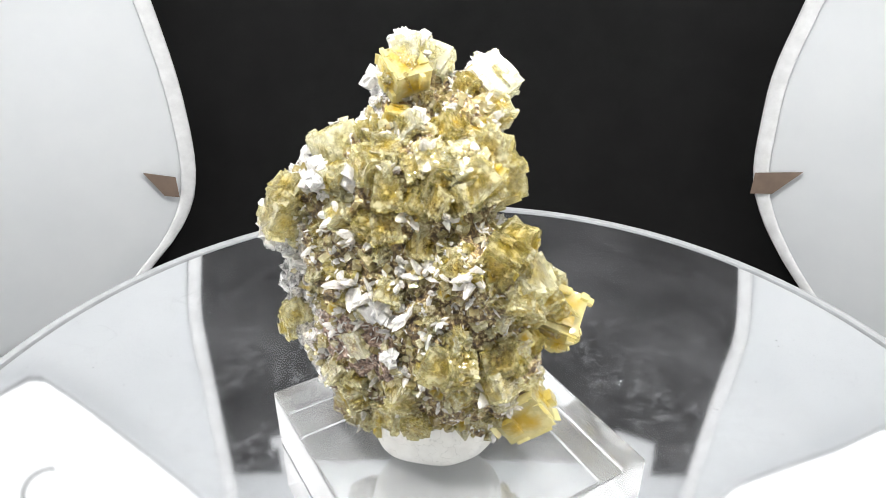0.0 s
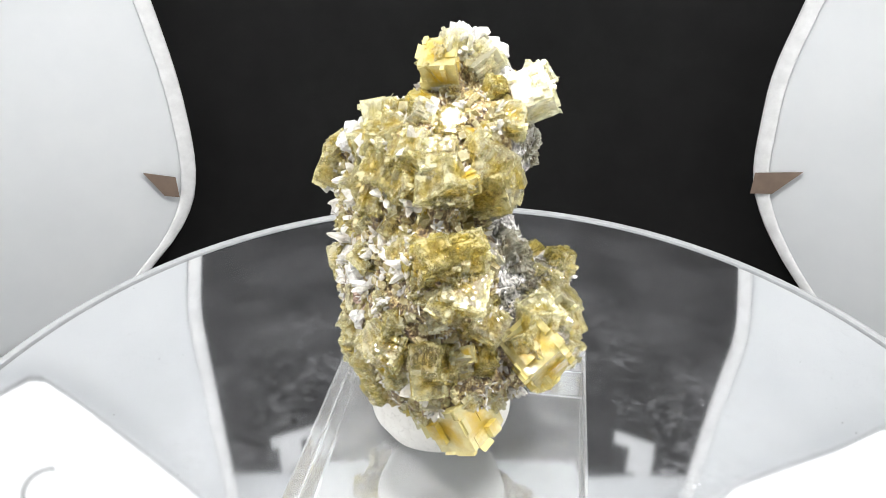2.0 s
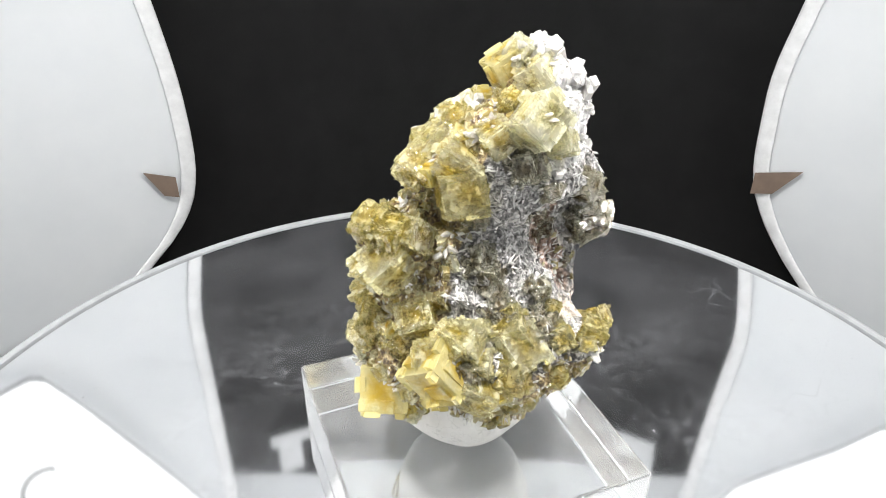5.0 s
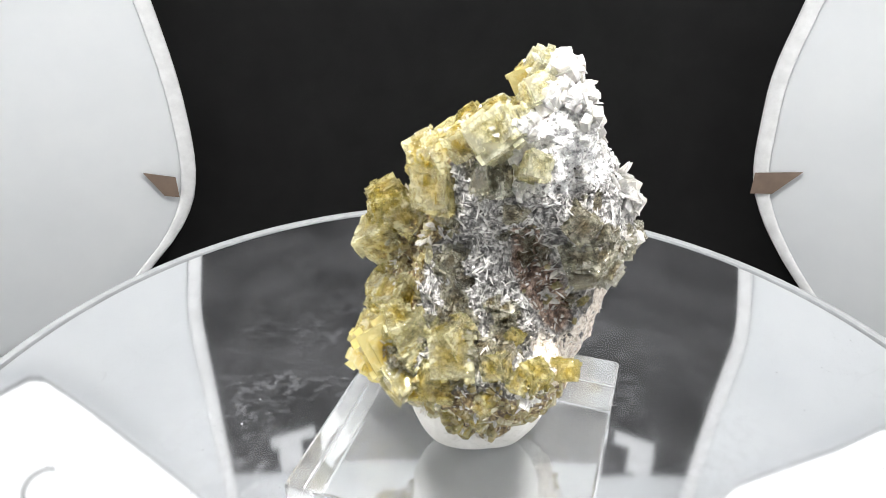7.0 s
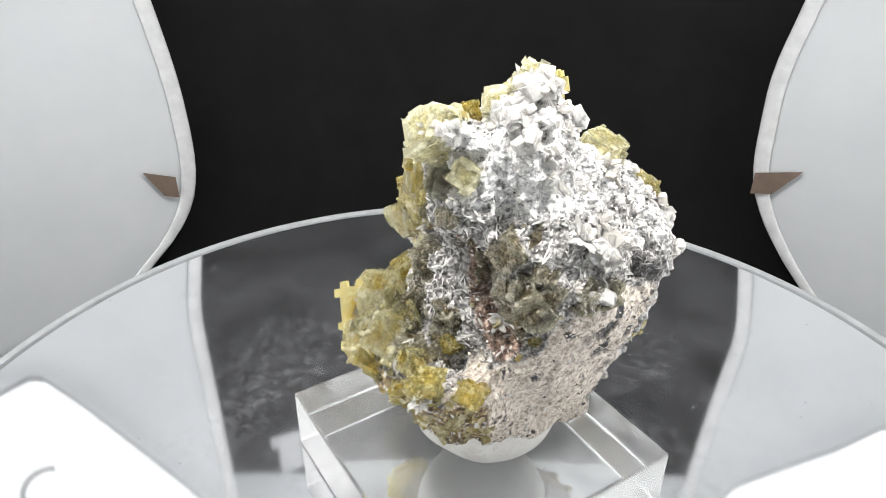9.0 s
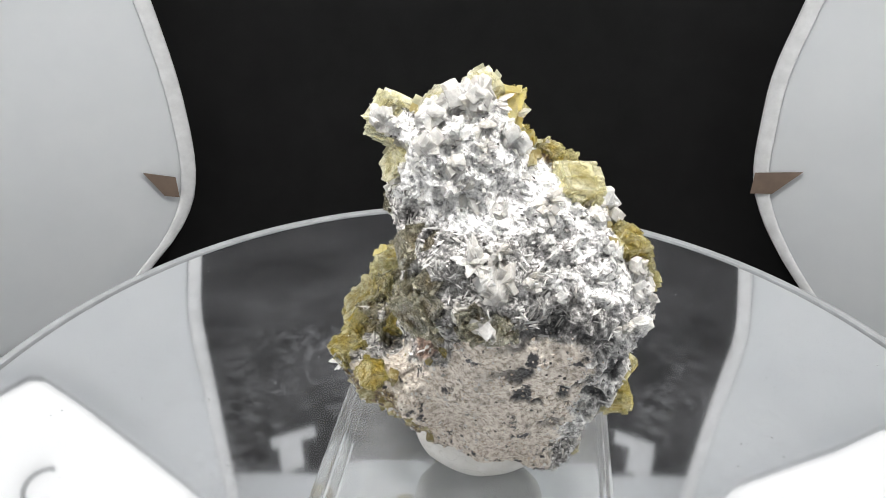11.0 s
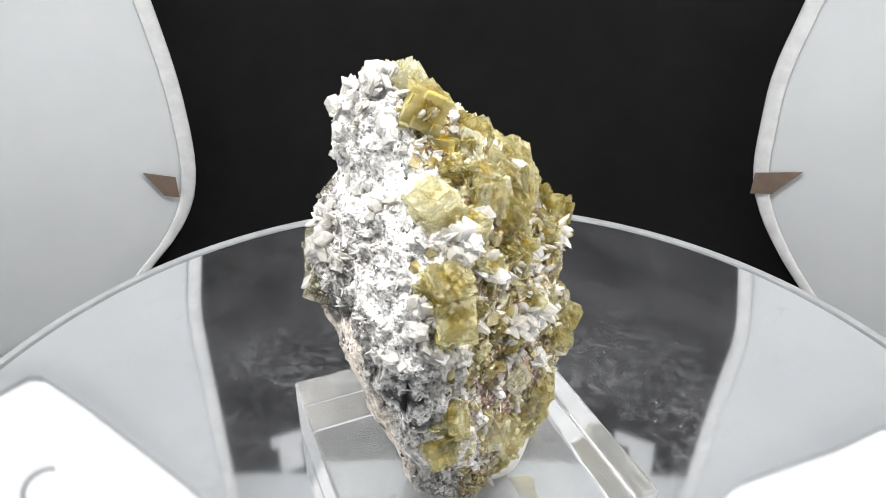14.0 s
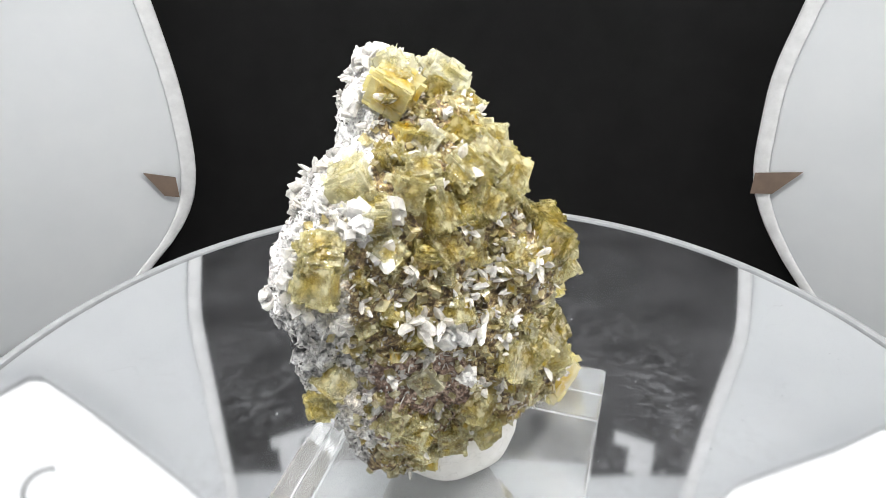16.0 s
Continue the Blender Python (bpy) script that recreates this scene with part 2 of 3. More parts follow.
def lathe(profile, steps=96):
    """A closed body turned about z from (radius, height) pairs."""
    bm = bmesh.new()
    rings = []
    for r, z in profile:
        rings.append([bm.verts.new((r * math.cos(2 * math.pi * k / steps), r * math.sin(2 * math.pi * k / steps), z)) for k in range(steps)])
    for a, b in zip(rings, rings[1:]):
        for k in range(steps):
            bm.faces.new((a[k], a[(k + 1) % steps], b[(k + 1) % steps], b[k]))
    bm.faces.new(rings[0][::-1])
    bm.faces.new(rings[-1])
    return bm


def rounded_box(sx, sy, sz, bevel):
    bm = bmesh.new()
    bmesh.ops.create_cube(bm, size=1.0)
    for v in bm.verts:
        v.co = Vector((v.co.x * sx, v.co.y * sy, v.co.z * sz))
    bmesh.ops.bevel(bm, geom=list(bm.edges), offset=bevel, segments=2, affect="EDGES", profile=0.6)
    return bm


def bent_sheet(name, radius, edge, far, low, high, mat, thick=0.0015, rows=44, cols=72, top=None):
    """A thick sheet bent round the turntable: azimuth from edge(z) to far(z), in degrees."""
    verts, faces = [], []
    for layer in (0, 1):
        for i in range(rows + 1):
            z = low + (high - low) * i / rows
            a0, a1 = edge(z), far(z)
            for j in range(cols + 1):
                u = j / cols
                a = radians(a0 + (a1 - a0) * u)
                # the free edge rolls outwards a little
                h = z if top is None else low + (top(math.degrees(a)) - low) * i / rows
                r = radius + layer * thick + 0.0012 * max(0, 1 - u * 20) ** 2
                verts.append((r * math.cos(a), r * math.sin(a), h))
    n, w = (rows + 1) * (cols + 1), cols + 1
    for i in range(rows):
        for j in range(cols):
            q = (i * w + j, i * w + j + 1, (i + 1) * w + j + 1, (i + 1) * w + j)
            faces.append(q)
            faces.append(tuple(v + n for v in reversed(q)))
    rim = [j for j in range(w)] + [i * w + cols for i in range(1, rows + 1)] + [rows * w + j for j in range(cols - 1, -1, -1)] + [i * w for i in range(rows - 1, 0, -1)]
    for a, b in zip(rim, rim[1:] + rim[:1]):
        faces.append((a, a + n, b + n, b))
    bm = bmesh.new()
    bm.from_mesh(mesh_of(name, verts, faces, mat))
    return new(name, mesh_from(name, bm, mat, True))


# ---- the tent: side sheets, lamps, black backdrop, ceiling ----
WALL = 0.18
FLOOR, ROOF = -0.06, 0.26


def smoothed(z, heights, azimuths):
    """A table of the sheet's edge, rounded off over a centimetre or two."""
    return sum(float(np.interp(z / 0.09 + 0.02 * k, heights, azimuths)) for k in range(-5, 6)) / 11


def left_edge(z):
    return smoothed(z, (-0.6, -0.5, -0.44, -0.335, -0.2, -0.035, 0.24, 0.53, 0.8, 1.9), (134, 129.3, 127.3, 124.6, 123.1, 122.7, 123.0, 124.2, 125.7, 125.8))


def right_edge(z):
    return smoothed(z, (-0.62, -0.534, -0.39, -0.225, -0.09, 0.29, 0.55, 0.84, 1.29, 1.8), (43.5, 47, 50.9, 54.1, 55.3, 55.6, 54.0, 52.6, 53.6, 54.3))


def cloth_top(a):
    """The cloth hangs in a bow: its upper edge is highest in the middle."""
    return float(np.interp(a, (36, 48, 56, 70, 90, 109, 123, 132, 146), (0.155, 0.166, 0.180, 0.207, 0.222, 0.211, 0.187, 0.172, 0.155)))


tagged(bent_sheet("wall_left", WALL, left_edge, lambda z: 262, FLOOR, ROOF, WHITE), "smooth white curved plastic side sheet with rounded rim", "side sheet", kind="structure")
tagged(bent_sheet("wall_right", WALL, right_edge, lambda z: -84, FLOOR, ROOF, WHITE), "smooth white curved plastic side sheet with rounded rim", "side sheet", kind="structure")
tagged(bent_sheet("wall_back", WALL + 0.008, lambda z: 259, lambda z: 281, FLOOR, ROOF, WHITE), "white sheet behind the camera", "side sheet", kind="structure")
tagged(bent_sheet("backdrop", WALL + 0.018, lambda z: 36, lambda z: 146, FLOOR, 0.218, CLOTH, top=cloth_top), "matt black cloth backdrop behind the turntable", "backdrop", kind="structure")
tagged(bent_sheet("wall_far", WALL + 0.024, lambda z: 32, lambda z: 150, FLOOR, ROOF, WHITE), "white sheet behind the black cloth", "side sheet", kind="structure")


def lip(name, edge, sign):
    """The rounded bead that runs down a side sheet's free edge."""
    verts, faces, rows, round_ = [], [], 60, 16
    for i in range(rows + 1):
        z = FLOOR + (ROOF - FLOOR) * i / rows
        az = radians(edge(z) + sign * 0.62)
        for k in range(round_):
            c = 2 * math.pi * k / round_
            a = az + 0.0027 * math.cos(c) / WALL
            r = WALL + 0.0001 + 0.0006 * math.sin(c)
            verts.append((r * math.cos(a), r * math.sin(a), z))
    for i in range(rows):
        for k in range(round_):
            q = (i * round_ + k, i * round_ + (k + 1) % round_, (i + 1) * round_ + (k + 1) % round_, (i + 1) * round_ + k)
            faces.append(q if sign > 0 else q[::-1])
    return tagged(new(name, mesh_of(name, verts, faces, BEAD, True)), "rounded white bead along the side sheet's edge", "trim", kind="structure")


lip("trim_left", left_edge, 1)
lip("trim_right", right_edge, -1)


def slab(name, radius, z, thick, mat, label, category):
    ob = new(name, mesh_from(name, lathe([(radius, z), (radius, z + thick)]), mat))
    return tagged(ob, label, category, kind="structure")


slab("floor", 0.21, FLOOR - 0.004, 0.004, CLOTH, "black cloth under the turntable", "floor")
slab("ceiling", 0.21, ROOF, 0.004, CEILING, "luminous white ceiling sheet of the photo tent", "ceiling")


def side_lamp(sign):
    """A luminous rounded diffuser that stands against the side sheet, with a thin grey frame. An unseen fill panel is
    added below it.
    """
    def inner(z):
        if sign > 0:
            a = float(np.interp(z / 0.09, (0.78, 0.81, 0.895, 1.13, 1.64, 2.3), (18.0, 28.0, 33.8, 37.6, 47.6, 54.0)))
        else:
            a = float(np.interp(z / 0.09, (0.69, 0.72, 0.735, 0.775, 0.99, 1.715, 2.3), (18.0, 30.5, 33.4, 35.0, 38.1, 47.3, 54.0)))
        return a if sign > 0 else 180 - a

    def outer(z):
        return -40 if sign > 0 else 220

    root = new("side_lamp")
    sheet = bent_sheet("diffuser", WALL - 0.004, inner, outer, 0.0635, 0.207, DIFFUSER, 0.0012)
    sheet.parent = root
    # added glowing fill panel, out of view, to brighten the sheets and specimen
    lower = bent_sheet("diffuser", WALL - 0.004, lambda z: 18 if sign > 0 else 162, outer, -0.045, 0.0625, FRONT_FILL, 0.0012)
    lower.parent = root
    frame_strip = bent_sheet("lamp_frame", WALL - 0.005, lambda z: inner(z) + sign * 0.2, lambda z: inner(z) - sign * 0.2, 0.063, 0.207, GREYPLASTIC, 0.002, 44, 2)
    frame_strip.parent = root
    return tagged(root, "glowing white side lamp diffuser with rounded corner, added unseen fill panel below", "lamp", "side lamps")


side_lamp(1)


def lamp_hook(lamp):
    """A bent grey wire hook on the diffuser."""
    verts, faces = [], []
    for i in range(15):
        a = radians(-20 + 200 * i / 14)
        drop = 0.006 * (i - 10) if i > 10 else 0
        for k in range(6):
            c = 2 * math.pi * k / 6
            w = 0.0062 + 0.0009 * math.cos(c)
            az = radians(150) + w * math.cos(a) / 0.172
            r = 0.172 + 0.0009 * math.sin(c)
            verts.append((r * math.cos(az), r * math.sin(az), 0.1065 - w * math.sin(a) - drop * 0.1))
    for i in range(14):
        for k in range(6):
            faces.append((i * 6 + k, i * 6 + (k + 1) % 6, i * 6 + 6 + (k + 1) % 6, i * 6 + 6 + k))
    part("hook", mesh_of("hook", verts, faces, WIRE, True), lamp, None, "bent grey wire hook")


lamp_hook(side_lamp(-1))


def brown_wedge(azimuth, height, sign, long):
    """A small thin brown wedge lying on the side sheet."""
    bm = bmesh.new()
    shape = ((0.0, 0.0040), (0.0125, 0.0085), (0.0060, -0.0018), (0.0, -0.0038))
    for depth in (0.0, 0.0008):
        for u, v in shape:
            a = radians(azimuth) + sign * u * long / WALL
            r = WALL - 0.0014 - depth
            bm.verts.new((r * math.cos(a), r * math.sin(a), height + v))
    bm.verts.ensure_lookup_table()
    q = list(bm.verts)
    bm.faces.new(q[:4])
    bm.faces.new(q[4:][::-1])
    for k in range(4):
        bm.faces.new((q[k], q[4 + k], q[4 + (k + 1) % 4], q[(k + 1) % 4]))
    ob = new("brown_wedge", mesh_from("brown_wedge", bm, BROWN))
    return tagged(ob, "small brown wedge lying on white side sheet", "card tab", "card tabs")


brown_wedge(125.3, -0.0165, 1, 0.85)
brown_wedge(54.9, -0.0122, -1, 1.2)


def paper_patch(a0, a1, z0, z1, b0, b1, z2):
    """A white paper patch on the black cloth: a bar from azimuth a0 to a1 with a stem from b0 to b1 above it."""
    bm = bmesh.new()
    outline = ((a0, z0), (a1, z0), (a1, z1), (b1, z1), (b1, z2), (b0, z2), (b0, z1), (a0, z1))
    layers = []
    for r in (WALL + 0.0170, WALL + 0.0164):
        layers.append([bm.verts.new((r * math.cos(radians(a)), r * math.sin(radians(a)), z)) for a, z in outline])
    bm.faces.new(layers[0])
    bm.faces.new(layers[1][::-1])
    for k in range(8):
        bm.faces.new((layers[0][k], layers[1][k], layers[1][(k + 1) % 8], layers[0][(k + 1) % 8]))
    ob = new("paper_patch", mesh_from("paper_patch", bm, PAPER))
    return tagged(ob, "white paper patch with a short stem on black cloth", "paper patch", "paper patches")


paper_patch(118.5, 112.0, 0.169, 0.176, 117.6, 114.2, 0.195)
paper_patch(60.6, 66.4, 0.166, 0.174, 60.4, 64.0, 0.190)


# ---- turntable ----
def turntable():
    disc = new("turntable")
    top = lathe([(0.0985, -0.0032), (0.0994, -0.003), (0.0994, -0.0002), (0.0990, 0.0)], 160)
    part("mirror_disc", mesh_from("mirror_disc", top, MIRROR), disc, None, "dusty scratched mirror top")
    rim = lathe([(0.0980, -0.0045), (0.1012, -0.0045), (0.1016, -0.0040), (0.1016, 0.0002), (0.1013, 0.0006), (0.1003, 0.0006), (0.0998, 0.0004), (0.0996, -0.0040)], 160)
    part("rim", mesh_from("rim", rim, RIM), disc, None, "thin pale grey rim")
    return tagged(disc, "round mirror turntable, dusty and finely scratched, turning", "turntable")


TURNTABLE = turntable()
drum = tagged(new("turntable_drive", mesh_from("turntable_drive", lathe([(0.062, -0.0599), (0.064, -0.059), (0.064, -0.006), (0.062, -0.0046)]), PLASTIC)), "dark plastic motor drum beneath the mirror disc", "motor drum")


# ---- acrylic block and putty ----
def acrylic_block():
    bm = rounded_box(0.0452, 0.0452, 0.0118, 0.0005)
    bmesh.ops.transform(bm, matrix=pose(-0.0019, -0.0003, 0.0060, 0, 0, 32.47), verts=bm.verts)
    return tagged(new("acrylic_block", mesh_from("acrylic_block", bm, ACRYLIC)), "clear square acrylic display block standing on the mirror", "display block")


BLOCK = acrylic_block()


def putty():
    bm = lathe([(0.0078, 0.0120), (0.0094, 0.0124), (0.0106, 0.0138), (0.0113, 0.0160), (0.0115, 0.0190), (0.0100, 0.0225)], 64)
    bmesh.ops.subdivide_edges(bm, edges=[e for e in bm.edges], cuts=1)
    for v in bm.verts:
        n = noise.noise(v.co * 180) * 0.0006
        f = 1 + n / 0.01
        v.co = Vector((v.co.x * f - 0.0040, v.co.y * f - 0.0003, max(0.01202, v.co.z)))
    return tagged(new("mounting_putty", mesh_from("mounting_putty", bm, PUTTY, True)), "pressed lump of white mounting putty under mineral", "putty")


PUTTY_LUMP = putty()


# ---- the mineral specimen ----
MM = 0.001
specimen = new("mineral_specimen")
tagged(specimen, "yellow fluorite cubes with white calcite on grey drusy matrix", "mineral specimen")
lumps = bmesh.new()


def lump(x, y, z, a, b, c, rx, ry, rz):
    """One swelling of the matrix: centre, half axes (mm) and turn."""
    m = pose(x * MM, y * MM, z * MM, rx, ry, rz) @ Matrix.Diagonal((a * MM, b * MM, c * MM, 1))
    bmesh.ops.create_icosphere(lumps, subdivisions=4, radius=1.0, matrix=m)


lump(-8.0, 9.0, 65.0, 6, 8.2, 8.8, 11, 17, -27)
lump(-0.1, 4.8, 65, 3.8, 5.5, 10.6, 166, -69, -91)
lump(-6.5, -2.6, 57.8, 5.2, 9.8, 12.4, 80, -30, -100)
lump(0.3, 7.3, 56.8, 4.9, 10, 10.8, -74, 4, 25)
lump(-20.8, 3.7, 53.5, 5.2, 7.8, 13.5, 163, 38, -17)
lump(-12.2, 13.9, 51.8, 4.7, 9.4, 11.1, -153, -11, 110)
lump(1.5, -8.0, 46.6, 6.6, 8, 8.5, 89, -11, -119)
lump(-2.3, 5.9, 46, 7, 12.2, 17.5, -23, -22, 39)
lump(-12.9, 1.0, 44.7, 7.8, 12.4, 13.9, -166, 3, 73)
lump(-12.2, -7.5, 41.5, 3.4, 11.6, 19.3, 48, -7, -116)
lump(-14.0, 10.1, 38.2, 5.4, 10.4, 15.8, 58, -9, -65)
lump(9.5, 7.5, 34.2, 4.6, 7, 12.6, 87, -25, 28)
lump(-5.9, -6.3, 33.5, 6.3, 11.1, 13.7, 48, 14, 51)
lump(5.5, -6.7, 31.6, 6.3, 8.9, 12.4, -5, -10, -21)
lump(-19.4, -2.3, 30.7, 5, 6.8, 16.3, 36, 3, -132)
lump(-3.6, 2.8, 29.1, 9.1, 11.9, 13.8, -148, 25, 82)
lump(-0.3, 14.4, 29.1, 4.6, 7.5, 12.3, 151, -35, -89)
lump(-14.0, 4.9, 22.9, 4.1, 9.6, 13.9, 25, -34, -47)
lump(2.5, 4.4, 21.1, 4.2, 8.2, 14.8, 175, 47, 27)
lump(-5.0, 4.6, 20.5, 13, 8.2, 6.6, 0, 0, 8)
lump(-14.3, -0.8, 20.0, 7.6, 8.6, 6.2, 0, 0, 20)
lump(-3.4, -6.6, 20.8, 4.8, 10.2, 13.7, -127, -38, 86)


def step(lo, hi, v):
    u = min(1.0, max(0.0, (v - lo) / (hi - lo)))
    return u * u * (3 - 2 * u)


def band(az, centre, half, soft=18):
    """1 within half degrees of centre, falling to 0."""
    d = abs((az - centre + 180) % 360 - 180)
    return 1 - step(half - soft / 2, half + soft / 2, d)


POCKET = (Vector((0.0016, 0.0135, 0.0510)), Vector((-0.0046, 0.0161, 0.0405)))


def pocket(v):
    """1 inside the open pocket of the grey side, falling to 0 away from it."""
    a, b = POCKET
    u = min(1.0, max(0.0, (v - a).dot(b - a) / (b - a).length_squared))
    return math.exp(-((v - a - (b - a) * u).length / (3.4 * MM)) ** 2)


def zones(co):
    """What grows at a place of the matrix (mm): amber fluorite, white sugar, beige rind."""
    x, y, z = co[0] / MM, co[1] / MM, co[2] / MM
    az = math.degrees(math.atan2(y - float(np.interp(z, (30, 45, 58, 70), (1.5, 2, 4.5, 8))), x + float(np.interp(z, (30, 38, 46, 60, 70), (3.6, 5, 8, 5.5, 4.5)))))
    amber = band(az, -89, 77)
    amber = max(amber, (1 - step(31, 36, z)) * band(az, 24, 66))
    amber = max(amber, step(62, 66, z) * band(az, -58, 75) * 0.9)
    amber *= 1 - 0.35 * band(az, -140, 22) * step(20, 26, z) * (1 - step(36, 41, z))
    sugar = step(57, 63, z) * band(az, 122, 88)
    sugar = max(sugar, band(az, 186, 24) * step(18, 26, z) * 0.5)
    sugar = max(sugar, band(az, 148, 25) * step(46, 54, z) * 0.44)
    beige = max(band(az, 119, 50) * (1 - step(34, 44, z)), band(az, 135, 28) * (1 - step(42, 50, z)))
    # a dark bare patch on the foot
    beige *= 1 - math.exp(-((x + 13) ** 2 + (y + 0.5) ** 2 + (z - 16) ** 2) / 20)
    hole = pocket(Vector(co))
    return max(amber, 0.5 * hole), sugar * (1 - hole), beige * (1 - hole), az


def dark_patch(v, az):
    """Dark bare patches where the rind gives way to the sugary white, and one on the foot."""
    zone = band(az, 160, 30, 24) * step(0.022, 0.034, v.z) * (1 - step(0.044, 0.052, v.z))
    mottle = noise.noise(Vector((v.x * 240, v.y * 240, v.z * 330))) + 0.4 * noise.noise(v * 700)
    foot = math.exp(-((v.x + 0.013) ** 2 + (v.y + 0.0005) ** 2 + (v.z - 0.0165) ** 2) / (0.0042 ** 2))
    return max(zone * step(0.14, 0.26, -mottle), step(0.3, 0.6, foot))


def matrix_body():
    me = mesh_from("matrix", lumps, ROCK, True)
    ob = new("matrix", me)
    re = ob.modifiers.new("remesh", "REMESH")
    re.mode, re.voxel_size = "VOXEL", 0.00042
    solid = bpy.data.meshes.new_from_object(ob.evaluated_get(bpy.context.evaluated_depsgraph_get()))
    ob.modifiers.clear()
    ob.data = solid
    n = len(solid.vertices)
    co = np.empty(n * 3)
    solid.vertices.foreach_get("co", co)
    co = co.reshape(n, 3)
    no = np.empty(n * 3)
    solid.vertices.foreach_get("normal", no)
    no = no.reshape(n, 3)
    amb, sug, bei, hol, sca = (np.empty(n) for _ in range(5))
    for i in range(n):
        v = Vector(co[i])
        a, s, b, az = zones(v)
        amb[i], sug[i], bei[i] = a, s, b
        rough = 1 - 0.65 * b
        k = noise.noise(v * 170) * 0.9 + (0.35 - abs(noise.noise(v * 330))) * 1.8 * rough + noise.noise(v * 700) * 0.5 * rough + abs(noise.noise(v * 1500)) * 0.35
        sca[i] = dark_patch(v, az)
        k -= 0.5 * sca[i]
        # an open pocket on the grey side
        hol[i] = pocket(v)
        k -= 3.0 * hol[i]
        # the same brown also covers a lower band that is not dug out
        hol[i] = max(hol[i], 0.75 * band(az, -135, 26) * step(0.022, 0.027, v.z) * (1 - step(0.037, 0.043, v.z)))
        co[i] += no[i] * (k - 1.6) * MM
    co[:, 2] = np.maximum(co[:, 2], 0.0135)
    solid.vertices.foreach_set("co", co.ravel())
    for name, val in (("amber", amb), ("sugar", sug), ("beige", bei), ("brown_zone", hol), ("dark_patch", sca)):
        at = solid.attributes.new(name, "FLOAT", "POINT")
        at.data.foreach_set("value", val)
    solid.materials.clear()
    solid.materials.append(ROCK)
    solid.polygons.foreach_set("use_smooth", [False] * len(solid.polygons))
    solid.update()
    ob.parent = specimen
    tagged(ob, "grey drusy matrix with amber and sugary white patches")
    return ob


MATRIX = matrix_body()


# ---- crystals grown on the matrix ----
rng = np.random.default_rng(7)


def nearest(x, y, z):
    """The matrix's surface next to a place: point and outward normal."""
    ok, p, n, i = MATRIX.closest_point_on_mesh(Vector((x, y, z)))
    return p, n


def turned(n, tilt):
    """A turn that sets z along n, leaning by up to tilt degrees, with a free spin."""
    q = Vector(n).to_track_quat("Z", "Y").to_matrix().to_4x4()
    return q @ pose(0, 0, 0, rng.uniform(-tilt, tilt), rng.uniform(-tilt, tilt), rng.uniform(0, 360))


def cube_mesh(k, mat):
    """A fluorite cube whose faces rise in uneven growth steps, with chamfered edges, some painted with a pale glint.
    """
    r = random.Random(k)
    bm = bmesh.new()
    bmesh.ops.create_cube(bm, size=1.0)
    bmesh.ops.bevel(bm, geom=list(bm.edges), offset=0.014, segments=1, affect="EDGES")
    for axis in range(3):
        for at in (r.uniform(-0.42, -0.2), r.uniform(-0.12, 0.12), r.uniform(0.2, 0.42)):
            no = Vector((axis == 0, axis == 1, axis == 2))
            bmesh.ops.bisect_plane(bm, geom=bm.verts[:] + bm.edges[:] + bm.faces[:], plane_co=no * at, plane_no=no)
    bm.normal_update()
    for f in list(bm.faces):
        if f.calc_area() > 0.003 and r.random() < 0.36:
            n = f.normal.copy()
            lift = r.choice((0.02, 0.035, 0.06, 0.10, 0.14))
            new_geom = bmesh.ops.extrude_face_region(bm, geom=[f])
            for v in new_geom["geom"]:
                if isinstance(v, bmesh.types.BMVert):
                    v.co += n * lift
            bmesh.ops.delete(bm, geom=[f], context="FACES_ONLY")
    for v in bm.verts:
        v.co *= 1 + r.uniform(-0.015, 0.015)
    for f in bm.faces:
        # some long thin faces get the painted glint colour
        f.material_index = int(f.calc_area() < 0.008 and max(e.calc_length() for e in f.edges) > 0.45 and r.random() < 0.35)
    me = mesh_from("fluorite_crystal", bm, mat)
    me.materials.append(EDGE_GLINT)
    return me


def blade_verts(length, width, thick):
    """A dog-tooth blade: a flattened six-sided body that narrows to a blunt tip."""
    v = [(0, 0, -0.35 * length), (0, 0, 0.62 * length)]
    for ring, (scale, at) in enumerate(((1.0, 0.02), (0.55, 0.42))):
        for j in range(6):
            a = math.pi * j / 3 + 0.2 * ring
            v.append((width * 0.5 * scale * math.cos(a), thick * 0.5 * scale * math.sin(a), (at + (0.06 if j % 2 else -0.06)) * length))
    f = []
    for j in range(6):
        a, b = 2 + j, 2 + (j + 1) % 6
        f += [(0, b, a), (a, b, b + 6, a + 6), (1, a + 6, b + 6)]
    return v, f


RHOMB = ([(x + 0.25 * z, y - 0.18 * z, z) for x in (-0.5, 0.5) for y in (-0.5, 0.5) for z in (-0.5, 0.5)], [(0, 1, 3, 2), (4, 6, 7, 5), (0, 4, 5, 1), (2, 3, 7, 6), (0, 2, 6, 4), (1, 5, 7, 3)])


